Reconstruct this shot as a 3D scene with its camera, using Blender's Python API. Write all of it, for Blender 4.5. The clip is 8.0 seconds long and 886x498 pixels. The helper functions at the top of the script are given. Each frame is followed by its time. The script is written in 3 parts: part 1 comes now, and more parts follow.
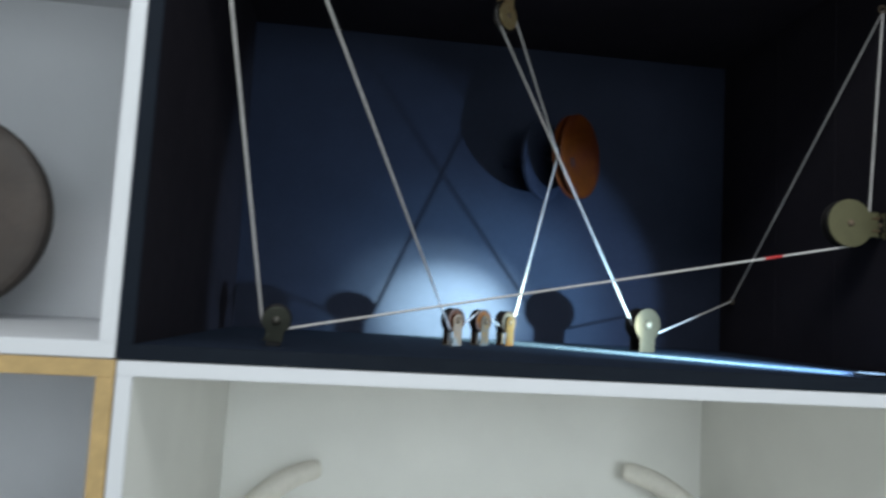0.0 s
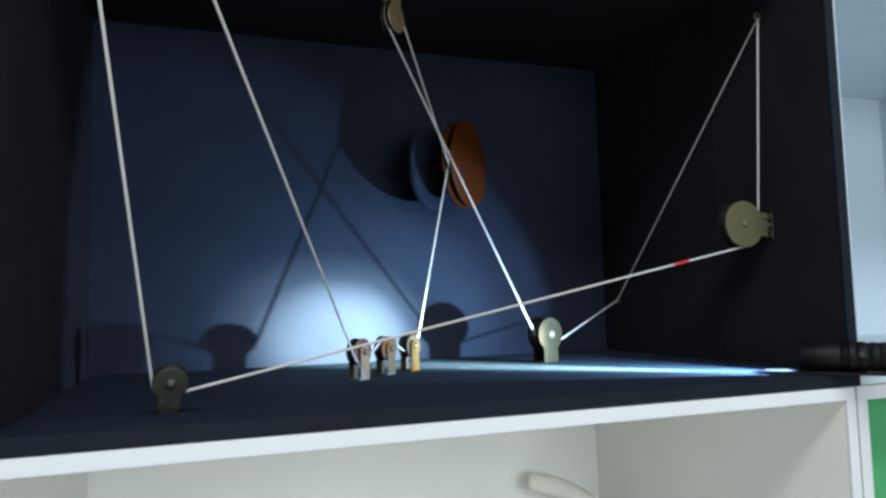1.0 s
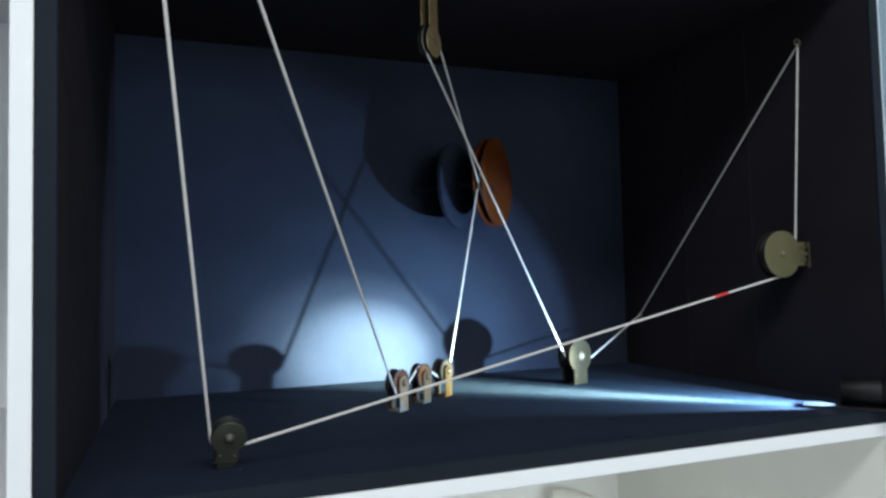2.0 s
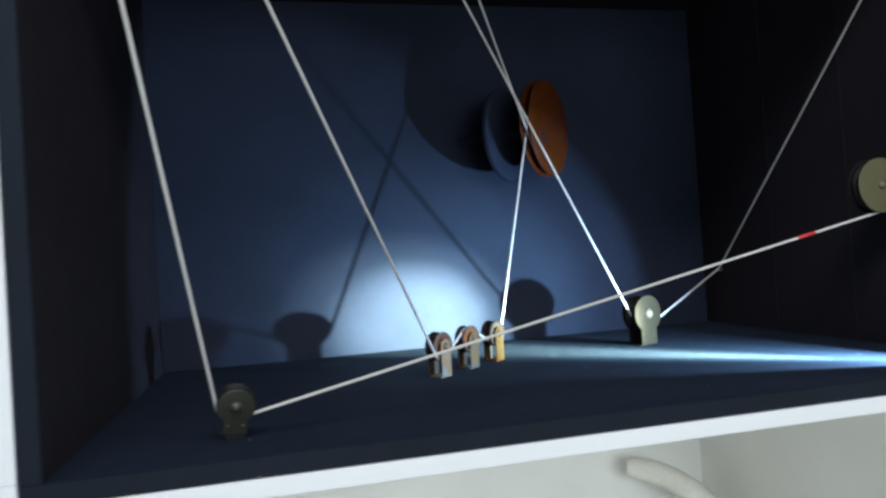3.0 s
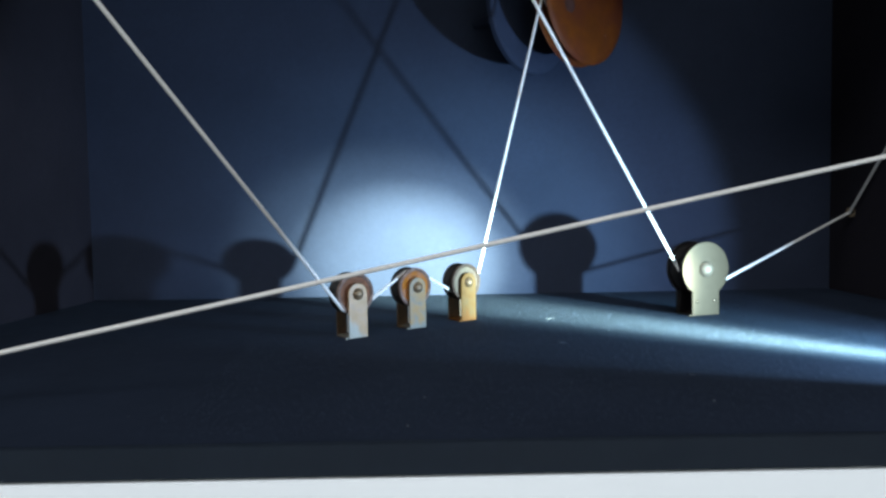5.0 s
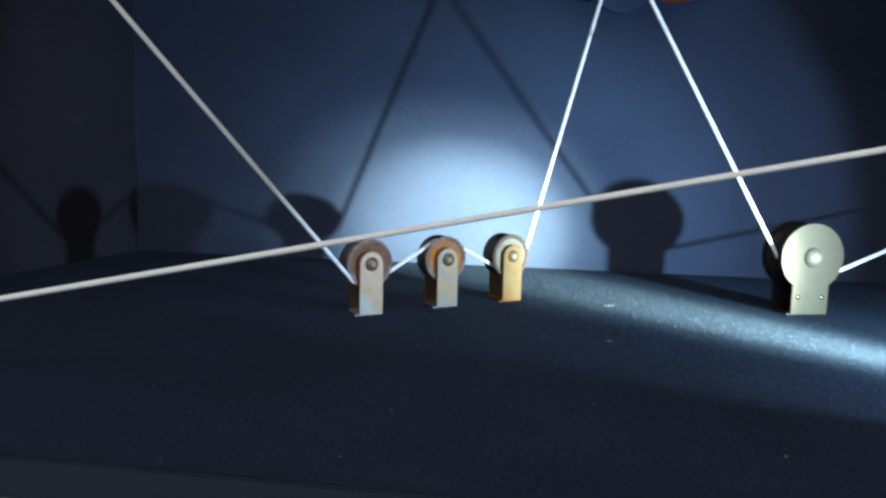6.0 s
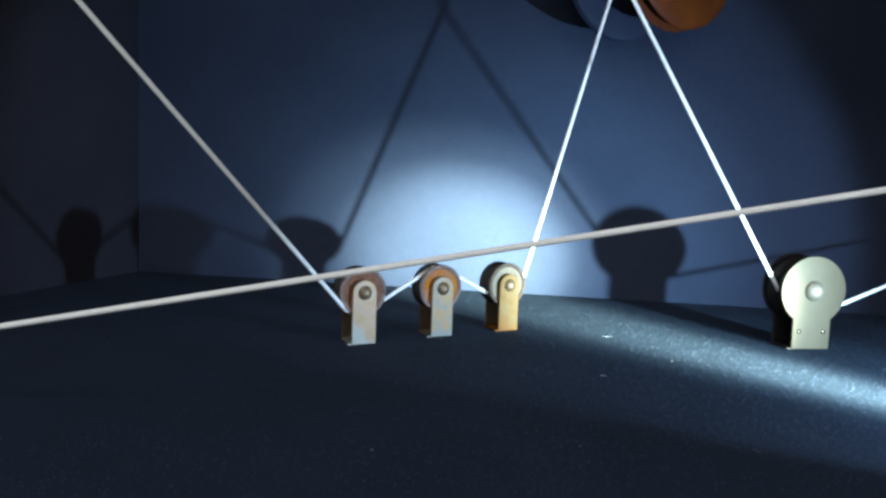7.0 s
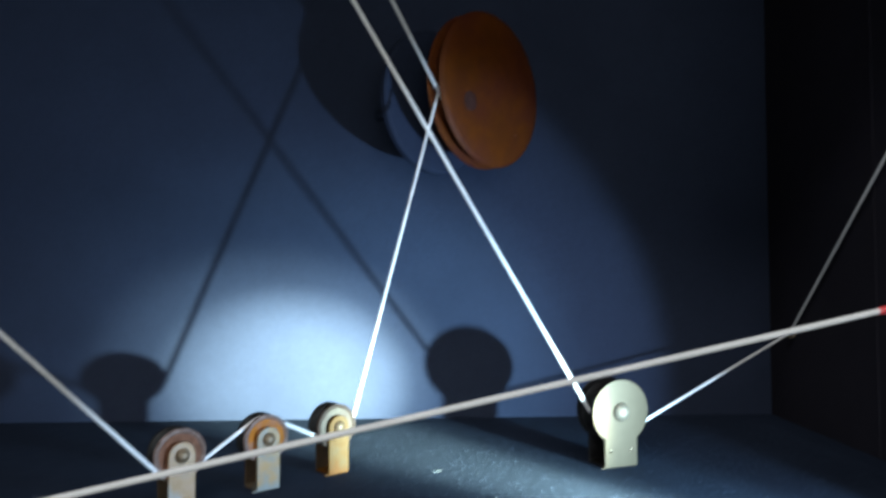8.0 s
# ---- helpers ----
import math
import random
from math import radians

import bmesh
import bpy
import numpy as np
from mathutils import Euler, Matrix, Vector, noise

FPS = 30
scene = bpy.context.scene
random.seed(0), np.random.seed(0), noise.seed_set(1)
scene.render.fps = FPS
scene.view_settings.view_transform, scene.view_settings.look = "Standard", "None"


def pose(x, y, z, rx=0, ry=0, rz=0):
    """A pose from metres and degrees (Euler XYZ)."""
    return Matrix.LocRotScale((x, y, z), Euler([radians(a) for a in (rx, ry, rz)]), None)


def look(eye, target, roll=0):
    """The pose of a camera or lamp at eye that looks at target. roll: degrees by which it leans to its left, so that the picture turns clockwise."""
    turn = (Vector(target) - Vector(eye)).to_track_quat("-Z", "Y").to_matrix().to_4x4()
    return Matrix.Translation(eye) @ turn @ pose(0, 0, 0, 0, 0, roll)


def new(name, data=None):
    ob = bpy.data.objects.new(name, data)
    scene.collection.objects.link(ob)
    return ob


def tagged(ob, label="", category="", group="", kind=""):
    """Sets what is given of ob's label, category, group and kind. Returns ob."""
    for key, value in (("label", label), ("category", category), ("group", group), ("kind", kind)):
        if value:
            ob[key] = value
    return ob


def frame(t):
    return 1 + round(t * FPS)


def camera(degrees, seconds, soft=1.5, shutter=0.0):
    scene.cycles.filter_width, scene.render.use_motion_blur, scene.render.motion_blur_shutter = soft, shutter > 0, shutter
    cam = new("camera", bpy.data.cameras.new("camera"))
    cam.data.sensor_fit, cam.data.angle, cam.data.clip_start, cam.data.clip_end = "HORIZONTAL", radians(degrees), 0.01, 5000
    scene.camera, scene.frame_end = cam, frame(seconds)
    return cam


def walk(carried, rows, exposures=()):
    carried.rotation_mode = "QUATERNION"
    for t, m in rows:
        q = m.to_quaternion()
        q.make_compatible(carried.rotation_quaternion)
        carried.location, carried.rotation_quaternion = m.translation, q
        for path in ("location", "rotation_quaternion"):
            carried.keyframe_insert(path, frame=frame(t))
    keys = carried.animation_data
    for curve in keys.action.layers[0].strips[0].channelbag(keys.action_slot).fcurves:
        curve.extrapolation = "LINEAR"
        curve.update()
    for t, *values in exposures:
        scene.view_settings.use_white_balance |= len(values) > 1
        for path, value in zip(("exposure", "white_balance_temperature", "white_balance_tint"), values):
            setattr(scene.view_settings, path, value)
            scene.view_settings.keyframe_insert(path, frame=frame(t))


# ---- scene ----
cam = camera(64.59, 8.0, soft=2.7, shutter=0.4)
PATH = [
    (0, (0.2131, -0.6715, 0.0476), (0.4475, 1.3074, 0.2173), 3.20),
    (0.2, (0.2249, -0.6495, 0.0610), (0.5475, 1.3161, 0.2405), 2.20),
    (0.5, (0.1958, -0.6231, 0.0663), (0.6661, 1.3143, 0.2262), 0.66),
    (0.7, (0.1657, -0.5985, 0.0722), (0.7379, 1.3097, 0.2489), -0.86),
    (1, (0.1496, -0.5864, 0.0862), (0.8266, 1.2886, 0.2473), -1.48),
    (1.2, (0.1394, -0.5661, 0.1021), (0.8494, 1.2971, 0.2582), -1.26),
    (2.3, (0.0871, -0.5573, 0.1560), (0.7890, 1.3144, 0.2201), -1.47),
    (2.5, (0.0954, -0.5513, 0.1459), (0.7177, 1.3491, 0.1803), -2.95),
    (2.7, (0.1219, -0.5420, 0.1363), (0.6446, 1.3885, 0.1511), -4.43),
    (3, (0.1681, -0.5077, 0.1282), (0.6407, 1.4354, 0.1607), -3.73),
    (3.5, (0.2897, -0.4188, 0.1070), (0.5907, 1.5578, 0.0565), -2.58),
    (4, (0.3578, -0.3951, 0.1051), (0.4713, 1.6015, 0.0776), -1.10),
    (4.2, (0.3800, -0.3860, 0.0959), (0.4398, 1.6126, 0.0511), -1.19),
    (5.3, (0.4171, -0.2405, 0.0916), (0.3863, 1.7543, -0.0503), -0.51),
    (5.5, (0.4293, -0.2180, 0.0893), (0.3295, 1.7714, -0.0910), 0.11),
    (6, (0.4579, -0.1924, 0.0937), (0.1681, 1.7745, -0.1237), 1.44),
    (6.5, (0.4604, -0.1870, 0.0998), (0.1031, 1.7713, -0.0933), 1.90),
    (7, (0.4670, -0.1863, 0.1010), (0.1469, 1.7808, -0.0665), 2.06),
    (7.5, (0.4644, -0.1832, 0.1106), (0.3335, 1.8109, 0.0317), 1.08),
    (7.8, (0.4731, -0.1867, 0.1299), (0.5103, 1.8128, 0.1503), 0.10),
    (8, (0.4851, -0.1930, 0.1428), (0.5816, 1.8032, 0.2193), -0.10),
]
walk(cam, [(t, look(eye, target, roll)) for t, eye, target, roll in PATH],
     exposures=[(0, -0.10), (0.5, 0.0), (1, 0.15), (2.5, 0.16), (3, 0.18), (4, 0.07), (5.5, 0.05), (8, 0.08)])

# ---- world and lamps ----
TORCH_AT = Vector((0.7970, 0.0268, 0.0194))
TORCH_AIM = Vector((0.377, 0.517, 0.036))

world = bpy.data.worlds.new("room_air")
scene.world = world
world.use_nodes = True
world.node_tree.nodes["Background"].inputs[0].default_value = (0.75, 0.82, 0.9, 1)
world.node_tree.nodes["Background"].inputs[1].default_value = 0.05


def lamp(name, kind, m, energy, colour, **more):
    data = bpy.data.lights.new(name, kind)
    data.energy, data.color = energy, colour
    if kind == "SPOT":
        data.spot_size, data.spot_blend = radians(more["cone"]), more["blend"]
        data.shadow_soft_size = more["radius"]
    if kind == "AREA":
        data.shape, data.size, data.size_y = "RECTANGLE", more["size"][0], more["size"][1]
    ob = new(name, data)
    ob.matrix_world = m
    return ob


# the torch: a tight hot spot with a soft halo inside a wide even spill
LAMP_AT = TORCH_AT - 0.019 * (TORCH_AIM - TORCH_AT).normalized()
aim_pose = look(LAMP_AT, TORCH_AIM)
lamp("torch_hot_spot", "SPOT", aim_pose, 615.0, (0.79, 1.0, 0.84), cone=17.6, blend=1.0, radius=0.006)
lamp("torch_halo", "SPOT", aim_pose, 185.0, (0.72, 0.98, 0.92), cone=25, blend=1.0, radius=0.006)
lamp("torch_corona", "SPOT", look(LAMP_AT, (0.445, 0.517, 0.048)), 46.0, (0.42, 0.79, 1.0), cone=44, blend=1.0, radius=0.007)
lamp("torch_spill", "SPOT", look(LAMP_AT, (0.412, 0.517, 0.036)), 27.0, (0.43, 0.68, 1.0), cone=67.5, blend=0.25, radius=0.007)
# ceiling light panel of the room, in front of the boxes
lamp("room_light", "AREA", look((0.3, -1.35, 1.62), (0.43, 0.0, 0.0)), 49.0, (0.90, 0.96, 1.0), size=(2.6, 0.5))
# added cool fill from behind the camera; no window is seen there
lamp("rear_fill_light", "AREA", look((0.7, -3.30, 0.45), (0.5, 0.0, 0.1)), 48.0, (0.82, 0.93, 1.0), size=(2.0, 1.3))


# ---- materials ----
def material(name, colour, rough=0.6, metal=0.0, spot=None, spot_scale=60.0, amount=0.5, bump=0.1, bump_scale=400.0, bump_depth=0.0006,
             stain=0.12, stain_scale=9.0, speck=None, speck_scale=500.0, speck_amount=0.06, spec=0.5, grain_dark=0.6, sheen=0.0, grain_span=(0.2, 1.6), rough_span=0.12, zone=None):
    """Colour with slow stains, fine grain, an optional second colour in patches and optional small specks; zone is a colour worn in below a ragged height."""
    m = bpy.data.materials.new(name)
    m.use_nodes = True
    t, n = m.node_tree, m.node_tree.nodes
    b = n["Principled BSDF"]
    b.inputs["Roughness"].default_value, b.inputs["Metallic"].default_value = rough, metal
    b.inputs["Specular IOR Level"].default_value = spec
    b.inputs["Sheen Weight"].default_value, b.inputs["Sheen Roughness"].default_value = sheen, 0.4
    b.inputs["Sheen Tint"].default_value = (0.45, 0.72, 1.0, 1.0)
    at = n.new("ShaderNodeTexCoord").outputs["Object"]

    def noise_of(scale, detail=4.0, rough_=0.6):
        k = n.new("ShaderNodeTexNoise")
        k.inputs["Scale"].default_value, k.inputs["Detail"].default_value, k.inputs["Roughness"].default_value = scale, detail, rough_
        t.links.new(at, k.inputs["Vector"])
        return k.outputs["Fac"]

    def ramp(source, low, high):
        r = n.new("ShaderNodeMapRange")
        r.inputs["From Min"].default_value, r.inputs["From Max"].default_value = low, high
        t.links.new(source, r.inputs["Value"])
        return r.outputs["Result"]

    def mix(fac, a, c):
        x = n.new("ShaderNodeMix")
        x.data_type = "RGBA"
        for key, v in ((0, fac), (6, a), (7, c)):
            if hasattr(v, "is_output"):
                t.links.new(v, x.inputs[key])
            else:
                x.inputs[key].default_value = v if key == 0 else (*v, 1)
        return x.outputs[2]

    dark = tuple(c * (1 - stain) for c in colour)
    light = tuple(min(1, c * (1 + stain)) for c in colour)
    col = mix(ramp(noise_of(stain_scale), 0.35, 0.65), dark, light)
    grain = noise_of(bump_scale, 3.0)
    col = mix(ramp(grain, *grain_span), col, tuple(c * grain_dark for c in colour))
    if spot:
        col = mix(ramp(noise_of(spot_scale, 6.0, 0.7), 0.60 - amount * 0.4, 0.78 - amount * 0.3), col, spot)
    if zone:
        worn, level, slope = zone
        split = n.new("ShaderNodeSeparateXYZ")
        t.links.new(at, split.inputs[0])
        lean = n.new("ShaderNodeMath")
        lean.operation = "MULTIPLY_ADD"
        lean.inputs[1].default_value = slope
        t.links.new(split.outputs["X"], lean.inputs[0])
        t.links.new(split.outputs["Z"], lean.inputs[2])
        ragged = n.new("ShaderNodeMath")
        ragged.operation = "MULTIPLY_ADD"
        ragged.inputs[1].default_value = 0.030
        t.links.new(noise_of(130, 3.0, 0.55), ragged.inputs[0])
        t.links.new(lean.outputs[0], ragged.inputs[2])
        col = mix(ramp(ragged.outputs[0], level + 0.0185, level + 0.0115), col, worn)
    if speck:
        v = n.new("ShaderNodeTexVoronoi")
        v.inputs["Scale"].default_value = speck_scale
        t.links.new(at, v.inputs["Vector"])
        near = ramp(v.outputs["Distance"], 0.22, 0.12)
        few = ramp(v.outputs["Color"], 1 - speck_amount, 1 - speck_amount * 0.7)
        both = n.new("ShaderNodeMath")
        both.operation = "MULTIPLY"
        t.links.new(near, both.inputs[0])
        t.links.new(few, both.inputs[1])
        col = mix(both.outputs[0], col, speck)
    t.links.new(col, b.inputs["Base Color"])
    rough_mix = n.new("ShaderNodeMapRange")
    rough_mix.inputs["To Min"].default_value, rough_mix.inputs["To Max"].default_value = max(0.05, rough - rough_span), min(1, rough + rough_span)
    t.links.new(noise_of(stain_scale * 5), rough_mix.inputs["Value"])
    t.links.new(rough_mix.outputs["Result"], b.inputs["Roughness"])
    if bump:
        k = n.new("ShaderNodeBump")
        k.inputs["Strength"].default_value, k.inputs["Distance"].default_value = bump, bump_depth
        t.links.new(grain, k.inputs["Height"])
        t.links.new(k.outputs["Normal"], b.inputs["Normal"])
    return m


DARK_WALL = material("dark_navy_paint", (0.0165, 0.0207, 0.0349), 0.8, bump=0.25, bump_scale=260, stain=0.12, stain_scale=7, spec=0.05)
# back wall's paint again, its hazy violet shade put into the colour
SHADED_SIDE = material("shaded_side_paint", (0.0203, 0.0179, 0.0227), 0.8, bump=0.25, bump_scale=260, stain=0.12, stain_scale=7, spec=0.05)
DARK_FLOOR = material("dark_floor_paint", (0.0114, 0.0157, 0.0281), 0.85, sheen=0.0100, bump=0.15, bump_depth=0.0002, bump_scale=2600, stain=0.2, stain_scale=14,
                      grain_span=(0.34, 0.62), grain_dark=0.7, speck=(0.021, 0.028, 0.043), speck_scale=1500, speck_amount=0.20, spec=0.06)
BACKING = material("dark_backing_paint", (0.0168, 0.0210, 0.0357), 0.8, bump=0.2, bump_scale=260, stain=0.15, stain_scale=20, spec=0.05)
DARK_EDGE = material("dark_edge_paint", (0.0066, 0.0102, 0.0165), 0.7, bump=0.15, bump_scale=260, stain=0.12, stain_scale=9, spec=0.12)
WHITE = material("white_laminate", (0.6096, 0.6144, 0.6288), 0.5, bump=0.0, grain_dark=0.97, bump_scale=80, stain=0.03, stain_scale=5)
# white laminate again, with bluish daylight put into the colour
BLUE_LIT_WHITE = material("blue_lit_laminate", (0.565, 0.655, 0.715), 0.5, bump=0.0, grain_dark=0.97, bump_scale=80, stain=0.03, stain_scale=5)
CREAM = material("cream_laminate", (0.80, 0.795, 0.755), 0.55, bump=0.0, grain_dark=0.97, bump_scale=80, stain=0.04, stain_scale=5)
OAK = material("oak_edge", (0.46, 0.31, 0.13), 0.55, bump=0.15, bump_scale=200, stain=0.15, stain_scale=40)
GREEN = material("green_panel", (0.06, 0.36, 0.13), 0.5, bump=0.05, stain=0.05)
NICKEL = material("nickel_plate", (0.074, 0.0535, 0.0345), 0.35, 1.0, rough_span=0.02, bump=0.02, bump_scale=900, stain=0.03, stain_scale=40, grain_dark=0.9)
# same nickel, made lighter: reflected room light is put into the colour
LIT_NICKEL = material("lit_yellow_nickel", (0.1180, 0.1100, 0.0560), 0.5, 0.45, bump=0.03, bump_scale=700, stain=0.08, stain_scale=50, rough_span=0.03)
# same nickel, darkened: its dim olive reflection is put into the colour
DIM_NICKEL = material("dim_olive_nickel", (0.062, 0.065, 0.052), 0.5, 0.85, bump=0.1, bump_scale=500, stain=0.1, stain_scale=60)
LOW_RIVET = material("dull_steel_rivet", (0.060, 0.056, 0.046), 0.5, 0.5, bump=0.05, stain=0.2, stain_scale=200)
RIVET = material("bright_steel", (0.20, 0.155, 0.110), 0.72, 1.0, bump=0.05, stain=0.1, stain_scale=200)
DULL_RIVET = material("dull_brass_rivet", (0.120, 0.078, 0.042), 0.5, 0.5, bump=0.05, stain=0.2, stain_scale=200)
ZINC_BROWN = material("zinc_with_brown_rust", (0.172, 0.100, 0.050), 0.5, 0.25, spot=(0.126, 0.066, 0.017), spot_scale=120, amount=0.55, bump=0.2, stain=0.25, stain_scale=120, zone=((0.122, 0.108, 0.084), 0.0075, 0.9))
ZINC_ORANGE = material("zinc_with_orange_rust", (0.078, 0.068, 0.048), 0.5, 0.25, spot=(0.120, 0.058, 0.004), spot_scale=125, amount=0.62, bump=0.2, stain=0.25, stain_scale=120, zone=((0.070, 0.066, 0.051), 0.0060, -0.35))
ZINC_YELLOW = material("yellow_zinc", (0.086, 0.0385, 0.0028), 0.55, 0.2, spot=(0.064, 0.038, 0.012), spot_scale=120, amount=0.45, bump=0.2, stain=0.25, stain_scale=120, zone=((0.086, 0.030, 0.0008), 0.0065, 0.2), spec=0.2)
# third rim: wheel steel with the torch's glare taken out of the colour
DIMMED_STEEL = material("dimmed_wheel_steel", (0.040, 0.026, 0.019), 0.75, 0.05, spot=(0.024, 0.012, 0.007), spot_scale=260, amount=0.45, bump=0.3, bump_scale=300, spec=0.2)
WHEEL_STEEL = material("worn_wheel_steel", (0.1464, 0.1008, 0.0840), 0.75, 0.05, spot=(0.050, 0.024, 0.014), spot_scale=260, amount=0.50, bump=0.3, bump_scale=300, spec=0.25)
RUST_PINK = material("pinkish_rust", (0.125, 0.052, 0.027), 0.7, 0.0, spot=(0.056, 0.019, 0.007), spot_scale=180, amount=0.52, bump=0.15, spec=0.15)
RUST_ORANGE = material("orange_rust", (0.215, 0.066, 0.0004), 0.7, 0.0, spot=(0.150, 0.080, 0.060), spot_scale=130, amount=0.30, bump=0.15, spec=0.15)
# third web: brown rust, its colour darkened further for shade behind the strap
SHADED_RUST = material("brown_rust", (0.0371, 0.0181, 0.0066), 0.6, 0.3, spot=(0.056, 0.040, 0.022), spot_scale=110, amount=0.4, bump=0.15)
# back straps: brown and rusty, their shade put into a darker colour
SHADED_STRAP = material("shaded_brown_strap", (0.030, 0.017, 0.007), 0.6, 0.3, spot=(0.060, 0.028, 0.007), spot_scale=120, amount=0.4, bump=0.15)
WHEEL_DARK = material("dark_wheel", (0.0065, 0.0055, 0.0055), 0.55, 0.1, bump=0.1, spec=0.2)
BRASS = material("tarnished_brass", (0.42, 0.33, 0.17), 0.5, 0.7, spot=(0.30, 0.16, 0.08), spot_scale=120, amount=0.35, bump=0.12)
ORANGE = material("orange_enamel", (0.0740, 0.0175, 0.0010), 0.6, spec=0.12, spot=(0.048, 0.0095, 0.0035), spot_scale=24, amount=0.5, bump=0.1, stain=0.25, stain_scale=30, speck=(0.20, 0.15, 0.13), speck_scale=170, speck_amount=0.03)
PATCH_GREY = material("patch_grey", (0.034, 0.0135, 0.0100), 0.8, 0.0, bump=0.1, stain=0.3, stain_scale=200, spec=0.08)
CORD = material("white_cotton_cord", (0.53, 0.505, 0.485), 0.85, bump=0.5, bump_scale=900, stain=0.06, stain_scale=60, spec=0.2)
RED = material("red_tape", (0.50, 0.030, 0.030), 0.5, bump=0.1)
RUBBER = material("black_rubber", (0.0036, 0.0036, 0.0040), 0.6, spec=0.15, bump=0.2, bump_scale=500)
ANODISED = material("black_anodised", (0.0034, 0.0032, 0.0040), 0.5, spec=0.15, bump=0.1)
PLATE_METAL = material("dark_steel_plate", (0.011, 0.012, 0.014), 0.6, 0.2, bump=0.08, spec=0.2)
WOOD_DARK = material("dark_brown_wood", (0.045, 0.032, 0.024), 0.6, bump=0.3, bump_scale=150, stain=0.25, stain_scale=14)
WOOD_EDGE = material("worn_wood_edge", (0.036, 0.026, 0.020), 0.65, bump=0.3, bump_scale=150, stain=0.3, stain_scale=20)
HORN = material("pale_horn", (0.80, 0.765, 0.69), 0.6, bump=0.12, bump_scale=160, stain=0.08, stain_scale=20, spec=0.25)
ROOM = material("room_plaster", (0.66, 0.66, 0.65), 0.8, bump=0.1, bump_scale=60, stain=0.04, stain_scale=1.5)
# unseen floor, pale so that it bounces light up into the boxes
ROOM_FLOOR = material("room_bounce_floor", (0.68, 0.68, 0.66), 0.6, bump=0.1, bump_scale=60, stain=0.08, stain_scale=2)
CHIP = material("bare_chip", (0.22, 0.22, 0.21), 0.8, bump=0)
DUST = material("pale_dust", (0.07, 0.08, 0.09), 0.9, bump=0, stain=0.4, stain_scale=60)
GRIT = material("dark_grit", (0.0185, 0.0258, 0.0425), 0.85, bump=0, stain=0.5, stain_scale=80, spec=0.1)


# ---- mesh helpers ----
def mesh_object(name, bm, mat, smooth=False):
    bmesh.ops.recalc_face_normals(bm, faces=bm.faces)
    me = bpy.data.meshes.new(name)
    bm.to_mesh(me)
    bm.free()
    me.materials.append(mat)
    if smooth:
        me.shade_smooth()
        me.set_sharp_from_angle(angle=radians(40))
    return new(name, me)


def part(name, bm, mat, parent, label="", smooth=False):
    ob = mesh_object(name, bm, mat, smooth)
    ob.parent = parent
    return tagged(ob, label)


def board(bm, lo, hi, bevel=0.0006, skew=0.0, flare=0.0, inset=0.0):
    """A box from corner to corner; skew moves its far end (larger y) in x, flare and inset only its larger-x or smaller-x side."""
    made = bmesh.ops.create_cube(bm, size=1)["verts"]
    for v in made:
        c = [lo[k] if v.co[k] < 0 else hi[k] for k in range(3)]
        if v.co[1] > 0:
            c[0] += skew + (flare if v.co[0] > 0 else inset)
        v.co = c
    if bevel:
        bmesh.ops.bevel(bm, geom=list({e for v in made for e in v.link_edges}), offset=bevel, segments=2, affect="EDGES")
    return bm


def lathe(bm, profile, turn=Matrix.Identity(4), sides=40):
    """Spins (radius, height) about local y; closed where the radius is zero."""
    rings = []
    for r, h in profile:
        if r < 1e-6:
            rings.append([bm.verts.new(turn @ Vector((0, h, 0)))])
        else:
            rings.append([bm.verts.new(turn @ Vector((r * math.cos(2 * math.pi * k / sides), h, r * math.sin(2 * math.pi * k / sides)))) for k in range(sides)])
    for a, b in zip(rings, rings[1:]):
        for k in range(sides):
            j = (k + 1) % sides
            if len(a) == 1 and len(b) == 1:
                continue
            if len(a) == 1:
                bm.faces.new((a[0], b[k], b[j]))
            elif len(b) == 1:
                bm.faces.new((a[k], a[j], b[0]))
            else:
                bm.faces.new((a[k], a[j], b[j], b[k]))
    return bm


def plate(bm, outline, y0, y1, bevel=0.0004):
    """A flat plate with an outline in x and z, from y0 to y1."""
    front = bm.faces.new([bm.verts.new((x, y0, z)) for x, z in outline])
    made = bmesh.ops.extrude_face_region(bm, geom=[front])["geom"]
    for v in made:
        if isinstance(v, bmesh.types.BMVert):
            v.co.y = y1
    if bevel:
        rim = [e for e in bm.edges if abs(e.verts[0].co.y - e.verts[1].co.y) < 1e-7]
        bmesh.ops.bevel(bm, geom=rim, offset=bevel, segments=1, affect="EDGES")
    return bm


def tube(bm, points, radius, sides=8, closed=False):
    """A tube along points; radius is a number or one for each point."""
    count = len(points)
    radii = radius if isinstance(radius, (list, tuple)) else [radius] * count
    up, rings = Vector((0.3, 0.2, 0.9)).normalized(), []
    for k, p in enumerate(points):
        a = points[(k - 1) % count] if closed or k else p
        b = points[(k + 1) % count] if closed or k < count - 1 else p
        ahead = (Vector(b) - Vector(a)).normalized()
        side = ahead.cross(up)
        side = side.normalized() if side.length > 1e-4 else ahead.orthogonal().normalized()
        up = side.cross(ahead).normalized()
        rings.append([bm.verts.new(Vector(p) + radii[k] * (math.cos(q) * side + math.sin(q) * up)) for q in (2 * math.pi * j / sides for j in range(sides))])
    for k in range(count if closed else count - 1):
        a, b = rings[k], rings[(k + 1) % count]
        for j in range(sides):
            bm.faces.new((a[j], a[(j + 1) % sides], b[(j + 1) % sides], b[j]))
    if not closed:
        bm.faces.new(rings[0])
        bm.faces.new(rings[-1][::-1])
    return bm


